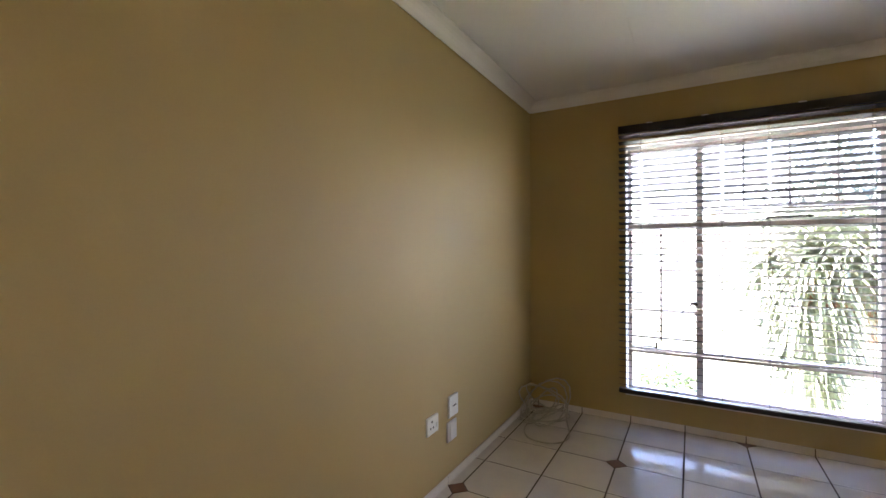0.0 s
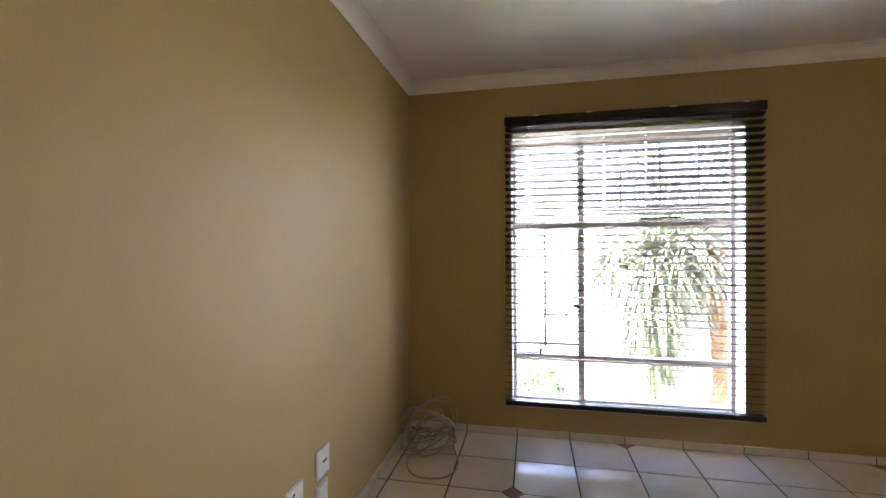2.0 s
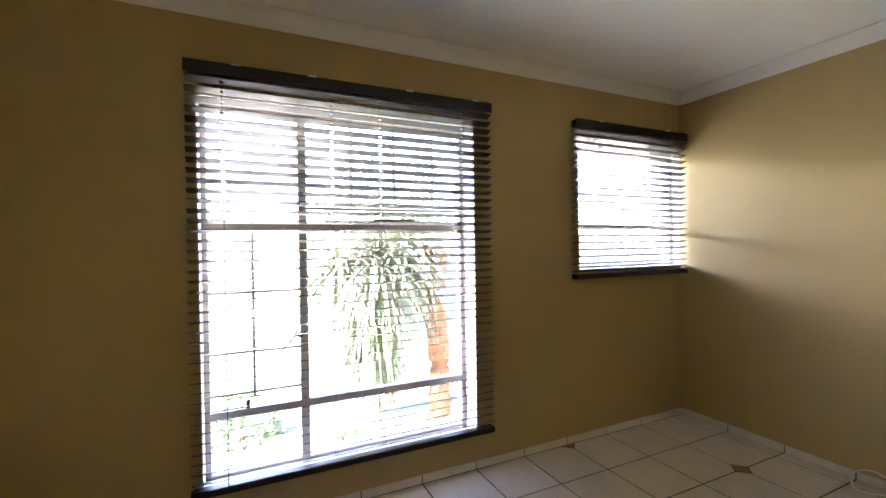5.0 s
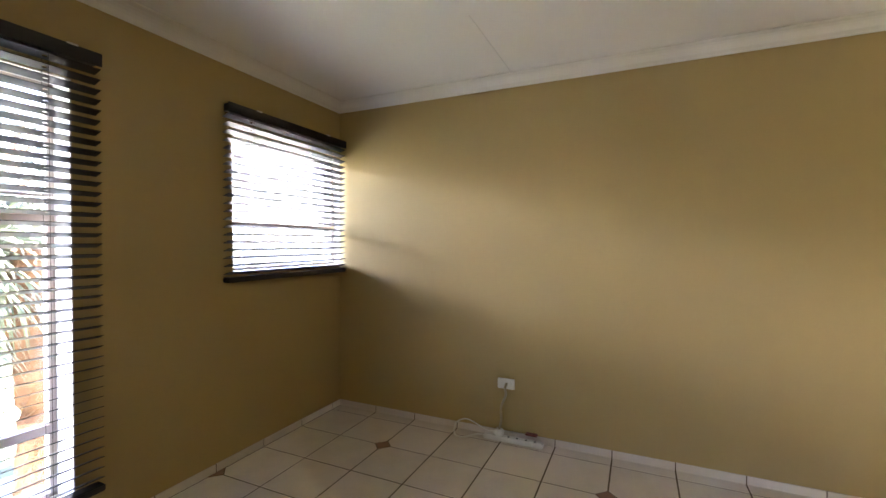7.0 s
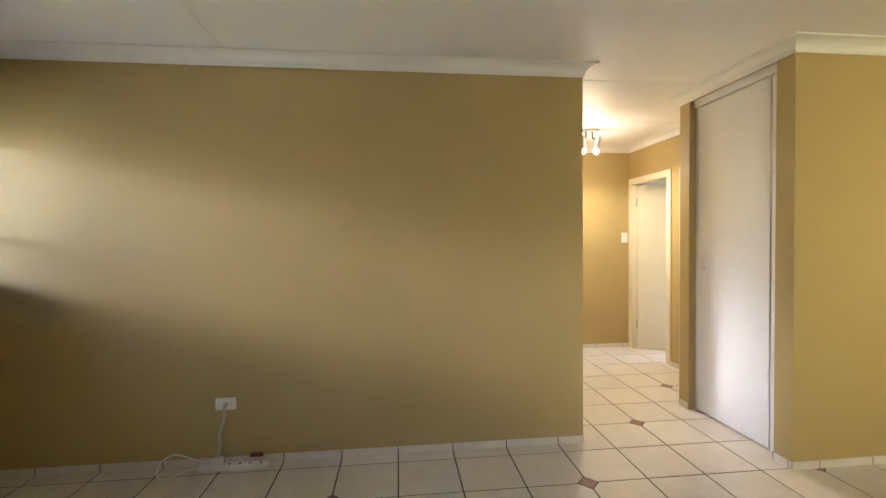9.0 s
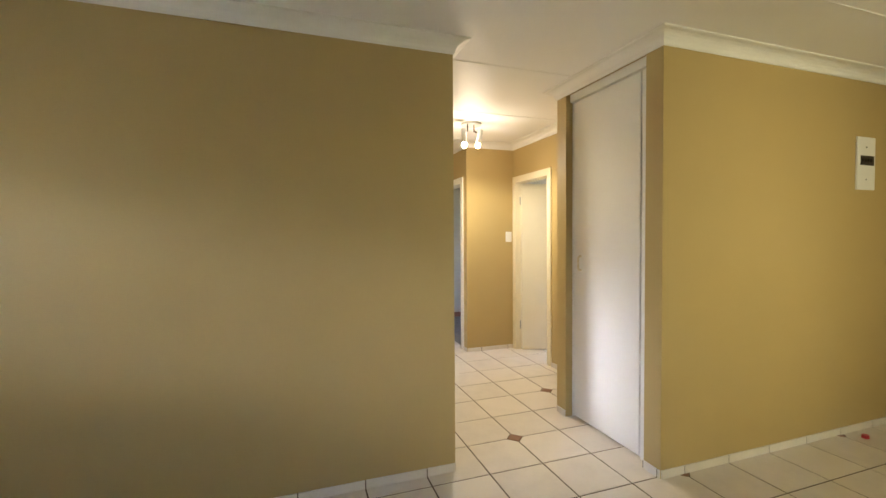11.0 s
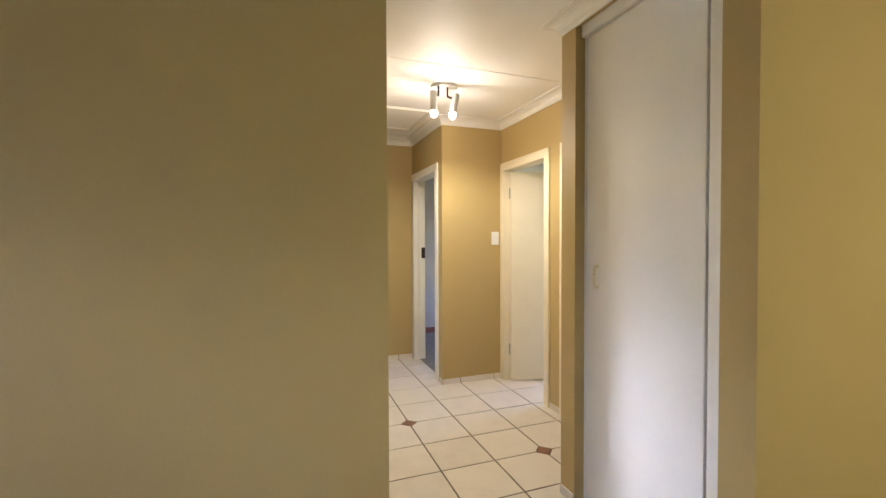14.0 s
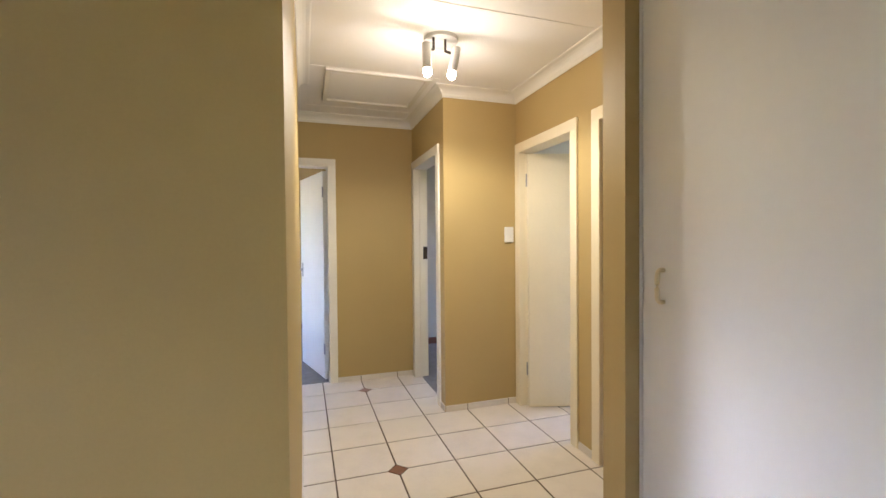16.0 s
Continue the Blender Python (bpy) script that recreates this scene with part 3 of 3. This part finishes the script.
def sword_leaves(centre, count, length, rng, droop):
    bm = bmesh.new()
    for _ in range(int(count * 1.6)):
        az, el = rng.uniform(0, 2 * math.pi), rng.uniform(-0.9, 1.1)
        ln, wd = length * rng.uniform(0.75, 1.15), rng.uniform(0.011, 0.018)
        d = Vector((math.cos(az) * math.cos(el), math.sin(az) * math.cos(el), math.sin(el)))
        side = d.cross(Vector((0, 0, 1))).normalized()
        p = Vector(centre) + d * 0.06
        prev = None
        for k in range(6):
            t = k / 5
            w = wd * (1.0 - t ** 2) + 0.002
            row = [bm.verts.new(p - side * w), bm.verts.new(p + Vector((0, 0, -w * 0.35))), bm.verts.new(p + side * w)]
            if prev:
                for q in range(2):
                    bm.faces.new((prev[q], prev[q + 1], row[q + 1], row[q]))
            prev = row
            d = (d + Vector((0, 0, -droop * 0.34 * (0.5 + t)))).normalized()
            p = p + d * ln / 5
    return bm


def yucca(x, y, heads, trunk_top):
    th = empty("yucca_tree", x, y, GZ)
    rng = random.Random(7)
    bm = tube(smooth_line([(0, 0, -0.05), (0.03, 0.0, 0.8), (-0.02, 0.03, 1.5), (0.02, 0, trunk_top - GZ)], 6), 0.13, 14)
    for v in bm.verts:
        v.co += Vector((rng.uniform(-1, 1), rng.uniform(-1, 1), 0)) * 0.018
    part("trunk", bm, BARK, th, "rough red-brown trunk")
    for hx, hy, hz, n, ln, dr in heads:
        if hz < 0.7:
            top = Vector((heads[0][0] - x, heads[0][1] - y, heads[0][2] - GZ))
            low = Vector((hx - x, hy - y, hz - GZ))
            part("limb", tube(smooth_line([top, (top + low) / 2 + Vector((-0.05, 0.05, 0)), low], 5), 0.05, 10), BARK, th)
        else:
            part("limb", tube(smooth_line([(0.0, 0.0, max(0.1, min(trunk_top, hz - 0.5) - GZ)), ((hx - x) * 0.6, (hy - y) * 0.6, hz - GZ - 0.35), (hx - x, hy - y, hz - GZ)], 5), 0.06, 10), BARK, th)
        part("crown", sword_leaves((hx - x, hy - y, hz - GZ), n, ln, rng, dr), LEAF, th, "drooping grey-green sword leaves")
    return tagged(th, "yucca tree with drooping sword leaves and rough trunk", "tree")


yucca(1.86, 5.75, [(1.22, 5.9, 1.2, 210, 1.0, 0.9), (0.78, 6.05, 1.12, 150, 0.85, 0.85), (1.16, 6.0, 0.55, 200, 0.85, 1.5), (1.66, 6.0, 1.3, 190, 0.9, 1.0), (1.2, 6.05, 0.05, 110, 0.7, 1.6)], 1.3)


clump = empty("yucca_plant", -0.75, 4.75, GZ)
part("leaves", sword_leaves((0, 0, 0.5), 120, 0.55, random.Random(3), 0.9), LEAF, clump)
part("stem", cylinder((0, 0, -0.02), (0, 0, 0.55), 0.05, 0.04, 10), BARK, clump)
tagged(clump, "low yucca plant with pale sword leaves", "plant")


def shrub(place, r, n, seed, mat, label, leaf=0.05):
    rng = random.Random(seed)
    th = empty("shrub", *place)
    bm = bmesh.new()
    for _ in range(n):
        v = Vector((rng.gauss(0, 1), rng.gauss(0, 1), rng.gauss(0, 1))).normalized() * rng.uniform(0.45, 1.05) ** 0.6
        c = Vector((v.x * r[0], v.y * r[1], abs(v.z) * r[2] + 0.03)) * (1 + 0.15 * noise.noise(v * 3))
        a, b = Vector((rng.gauss(0, 1), rng.gauss(0, 1), rng.gauss(0, 1))).normalized(), Vector((rng.gauss(0, 1), rng.gauss(0, 1), rng.gauss(0, 1))).normalized()
        b = a.cross(b).normalized()
        s = leaf * rng.uniform(0.6, 1.3)
        bm.faces.new([bm.verts.new(c + a * s), bm.verts.new(c + b * s * 0.45), bm.verts.new(c - a * s), bm.verts.new(c - b * s * 0.45)])
    part("foliage", bm, mat, th)
    part("stem", tube([Vector((0, 0, -0.02)), Vector((0.02, 0, r[2] * 0.5)), Vector((0, 0.03, r[2] * 0.9))], 0.02, 8), BARK, th)
    return tagged(th, label, "shrub", "garden shrubs")


for i, (x, y, rx, rz) in enumerate(((-0.2, 6.4, 0.45, 0.5), (0.75, 5.2, 0.4, 0.32), (1.25, 5.0, 0.45, 0.36), (1.75, 4.9, 0.4, 0.36), (2.3, 5.0, 0.45, 0.4), (3.1, 6.2, 0.7, 0.9), (4.2, 7.0, 0.9, 1.3), (5.5, 8.2, 1.0, 1.6))):
    shrub((x, y, GZ), (rx, rx, rz), 900, i, HEDGE, "leafy green garden shrub")

def garden_tree(x, y, height, r, seed):
    """A trunk forking into limbs, each limb carrying clumps of small leaves."""
    rng = random.Random(seed)
    th = empty("garden_tree", x, y, GZ)
    fork = Vector((rng.uniform(-0.2, 0.2), rng.uniform(-0.2, 0.2), height * 0.32))
    part("trunk", cylinder((0, 0, -0.05), fork, 0.2, 0.13, 12), BARK, th)
    bm = bmesh.new()
    for k in range(9):
        a = 2 * math.pi * k / 9 + rng.uniform(-0.3, 0.3)
        out = r * rng.uniform(0.35, 0.95)
        tip = Vector((out * math.cos(a), out * math.sin(a), height * rng.uniform(0.5, 0.92)))
        bend = (fork + tip) / 2 + Vector((0, 0, -0.25))
        part("limb", tube(smooth_line([fork, bend, tip], 4), 0.05, 7), BARK, th)
        for _ in range(7):
            c = tip.lerp(fork, rng.uniform(0, 0.55)) + Vector((rng.gauss(0, 0.5), rng.gauss(0, 0.5), rng.gauss(0, 0.4)))
            size = rng.uniform(0.3, 0.65)
            for _ in range(70):
                p = c + Vector((rng.gauss(0, 1), rng.gauss(0, 1), rng.gauss(0, 0.8))) * size * 0.55
                u = Vector((rng.gauss(0, 1), rng.gauss(0, 1), rng.gauss(0, 1))).normalized()
                v = u.orthogonal().normalized()
                q = rng.uniform(0.06, 0.13)
                bm.faces.new([bm.verts.new(p + u * q), bm.verts.new(p + v * q * 0.45), bm.verts.new(p - u * q), bm.verts.new(p - v * q * 0.45)])
    part("crown", bm, FAR_LEAF, th, "loose crown of small grey-green leaves")
    return tagged(th, "leafy grey-green garden tree behind the yucca", "tree", "garden trees")


for x, y, h, r, seed in ((3.4, 12.0, 5.0, 1.7, 21), (10.5, 18.5, 5.6, 2.2, 23)):
    garden_tree(x, y, h, r, seed)

# ---- floors, skirting and tiles ----
PITCH, GX, GY, JOINT, DIA = 0.352, -0.305, -0.715, 0.0085, 0.056
floor = tagged(link("floor", box(LEFT - 0.1, HALL_END + 0.05, -4.4, NORTH + 0.05, -0.2, -0.0025), GROUT), "dark grout bed under cream floor tiles", "floor", kind="structure")
tagged(link("carpet_far_room", box(HALL_END + 0.05, 9.2, HALL_JOG_Y - 0.05, 2.3, -0.2, 0.002), CARPET), "grey carpet in the far bedroom", "carpet", kind="structure")
tagged(link("carpet_bedroom", box(HALL_JOG + 0.05, 7.6, -4.45, HALL_JOG_Y - 0.055, -0.2, 0.002), CARPET), "dark grey carpet in the bedroom", "carpet", kind="structure")
tagged(link("skirting_far_room", box(9.08, 9.1, HALL_JOG_Y, 2.2, 0, 0.08, bm=box(HALL_END + T, 9.08, 2.18, 2.2, 0, 0.08)), TIMBER), "red-brown timber skirting", "baseboard", kind="structure")
tagged(link("skirting_bedroom", box(7.48, 7.5, -4.4, HALL_JOG_Y - T, 0, 0.08), TIMBER), "red-brown timber skirting", "baseboard", kind="structure")


def slab(poly, z0, z1, c=0.0015):
    """A thin tile from a convex outline, with a small worn edge."""
    bm = bmesh.new()
    cx, cy = sum(p[0] for p in poly) / len(poly), sum(p[1] for p in poly) / len(poly)
    inner = []
    for x, y in poly:
        d = math.hypot(x - cx, y - cy) or 1
        inner.append((x - (x - cx) / d * c * 1.4, y - (y - cy) / d * c * 1.4))
    low = [bm.verts.new((x, y, z0)) for x, y in poly]
    mid = [bm.verts.new((x, y, z1 - c)) for x, y in poly]
    top = [bm.verts.new((x, y, z1)) for x, y in inner]
    n = len(poly)
    for k in range(n):
        q = (k + 1) % n
        bm.faces.new((low[k], low[q], mid[q], mid[k]))
        bm.faces.new((mid[k], mid[q], top[q], top[k]))
    bm.faces.new(top)
    return bm


def tile_outline(cut):
    a, b = JOINT / 2, PITCH - JOINT / 2
    k = DIA + JOINT * 0.05
    corners = [(a, a, 1, 1), (b, a, -1, 1), (b, b, -1, -1), (a, b, 1, -1)]
    poly = []
    for i, (x, y, sx, sy) in enumerate(corners):
        if i == cut:
            h, v = (x + sx * k, y), (x, y + sy * k)
            poly += [v, h] if i in (0, 2) else [h, v]
        else:
            poly.append((x, y))
    return poly


def clipped(poly, lo_x, hi_x, lo_y, hi_y):
    for axis, lim, sign in ((0, lo_x, 1), (0, hi_x, -1), (1, lo_y, 1), (1, hi_y, -1)):
        out = []
        for i, p in enumerate(poly):
            q = poly[(i + 1) % len(poly)]
            pin, qin = (p[axis] - lim) * sign >= 0, (q[axis] - lim) * sign >= 0
            if pin:
                out.append(p)
            if pin != qin:
                t = (lim - p[axis]) / (q[axis] - p[axis])
                out.append((p[0] + (q[0] - p[0]) * t, p[1] + (q[1] - p[1]) * t))
        poly = out
        if len(poly) < 3:
            return []
    return poly


def tiled(x, y):
    m = 0.3
    return ((LEFT - m < x < EAST + m and PIER_Y - m < y < NORTH + m) or (LEFT - m < x < BLOCK_X + m and SOUTH - m < y <= 0)
            or (BLOCK_X <= x < HALL_END + m and BLOCK_Y - m < y < PIER_Y + m) or (BLOCK_END - m < x < HALL_JOG + m and -4.1 < y < BLOCK_Y) or (HALL_L - m < x < HALL_END + m and PIER_Y <= y < 1.4))


BOUND = (LEFT - 0.05, HALL_END + 0.045, -4.05, NORTH + 0.04)
meshes = {}
for i in range(-4, 20):
    for j in range(-10, 13):
        x, y = GX + i * PITCH, GY + j * PITCH
        if not tiled(x + PITCH / 2, y + PITCH / 2):
            continue
        cut = None
        for n, (ci, cj) in enumerate(((i, j), (i + 1, j), (i + 1, j + 1), (i, j + 1))):
            if ci % 2 == 0 and cj % 2 == 0 and (ci // 2 + cj // 2) % 2 and (ci, cj) != (16, -2):
                cut = n
        poly = tile_outline(cut)
        inside = BOUND[0] < x and x + PITCH < BOUND[1] and BOUND[2] < y and y + PITCH < BOUND[3]
        z = random.uniform(-0.0004, 0.0004)
        if inside:
            if cut not in meshes:
                ob = part("tile", slab(poly, -0.006, 0.0), TILE, floor)
                meshes[cut] = ob.data
                ob.matrix_basis = pose(x, y, z)
            else:
                share("tile", meshes[cut], floor, pose(x, y, z))
        else:
            poly = clipped([(px + x, py + y) for px, py in poly], *BOUND)
            if poly:
                part("tile", slab(poly, -0.006, 0.0), TILE, floor)
for i in range(-4, 20):
    for j in range(-10, 14):
        if i % 2 == 0 and j % 2 == 0 and (i // 2 + j // 2) % 2 and (i, j) != (16, -2):
            x, y = GX + i * PITCH, GY + j * PITCH
            if tiled(x, y) and BOUND[0] < x < BOUND[1] and y < BOUND[3]:
                if "dia" not in meshes:
                    meshes["dia"] = part("insert_tile", slab([(DIA, 0), (0, DIA), (-DIA, 0), (0, -DIA)], -0.006, 0.0), INSERT, floor, "small terracotta diamond tile").data
                    bpy.data.objects["insert_tile"].matrix_basis = pose(x, y, 0)
                else:
                    share("insert_tile", meshes["dia"], floor, pose(x, y, 0))

base = empty("baseboard", 0, 0, 0)
tagged(base, "low skirting of cut cream tiles", "baseboard", kind="structure")
GAPS = [("y", BLOCK_Y, CUP[0] + 0.0, CUP[1]), ("y", HALL_S, D0[0] - 0.06, D0[1] + 0.06), ("y", HALL_S, D1[0] - 0.06, D1[1] + 0.06), ("y", HALL_JOG_Y, D2[0] - 0.06, D2[1] + 0.06), ("x", HALL_END, D3[0] - 0.06, D3[1] + 0.06)]
BH, BT = 0.048, 0.007
full = joint = None
for k in range(len(OUTLINE)):
    a, b = Vector(OUTLINE[k]), Vector(OUTLINE[(k + 1) % len(OUTLINE)])
    d = (b - a).normalized()
    axis = "y" if abs(d.x) > 0.5 else "x"
    level = a.y if axis == "y" else a.x
    o = (GX if axis == "y" else GY)
    u0, u1 = sorted((a.x, b.x) if axis == "y" else (a.y, b.y))
    stops = [u0, u1] + [o + n * PITCH for n in range(-14, 24) if u0 + 0.02 < o + n * PITCH < u1 - 0.02]
    holes = [(g[2], g[3]) for g in GAPS if g[0] == axis and abs(g[1] - level) < 0.01]
    for g in holes:
        stops += [v for v in g if u0 < v < u1]
    stops.sort()
    ang = math.degrees(math.atan2(d.y, d.x))
    for s0, s1 in zip(stops, stops[1:]):
        if any(g[0] - 0.001 < (s0 + s1) / 2 < g[1] + 0.001 for g in holes) or s1 - s0 < 0.015:
            continue
        mid = (s0 + s1) / 2
        foot = pose(s1 if axis == "y" else level, level if axis == "y" else s1, 0, 0, 0, ang)
        if joint is None:
            joint = part("grout_joint", box(-0.0034, 0.0034, -0.001, BT - 0.002, 0.001, BH - 0.003), GROUT, base, "dark grout between skirting tiles")
            joint.matrix_basis = foot
        elif s1 < u1 - 0.01:
            share("grout_joint", joint.data, base, foot)
        m = pose(mid if axis == "y" else level, level if axis == "y" else mid, 0, 0, random.uniform(-0.15, 0.15), ang)
        if abs(s1 - s0 - PITCH) < 1e-3:
            if full is None:
                full = part("skirting_tile", box(-PITCH / 2 + 0.003, PITCH / 2 - 0.003, -0.002, BT, 0.001, BH, 0.0), SKIRT, base)
                full.matrix_basis = m
            else:
                share("skirting_tile", full.data, base, m)
        else:
            h = (s1 - s0) / 2
            part("skirting_tile", box(-h + 0.003, h - 0.003, -0.002, BT, 0.001, BH, 0.0), SKIRT, base).matrix_basis = m
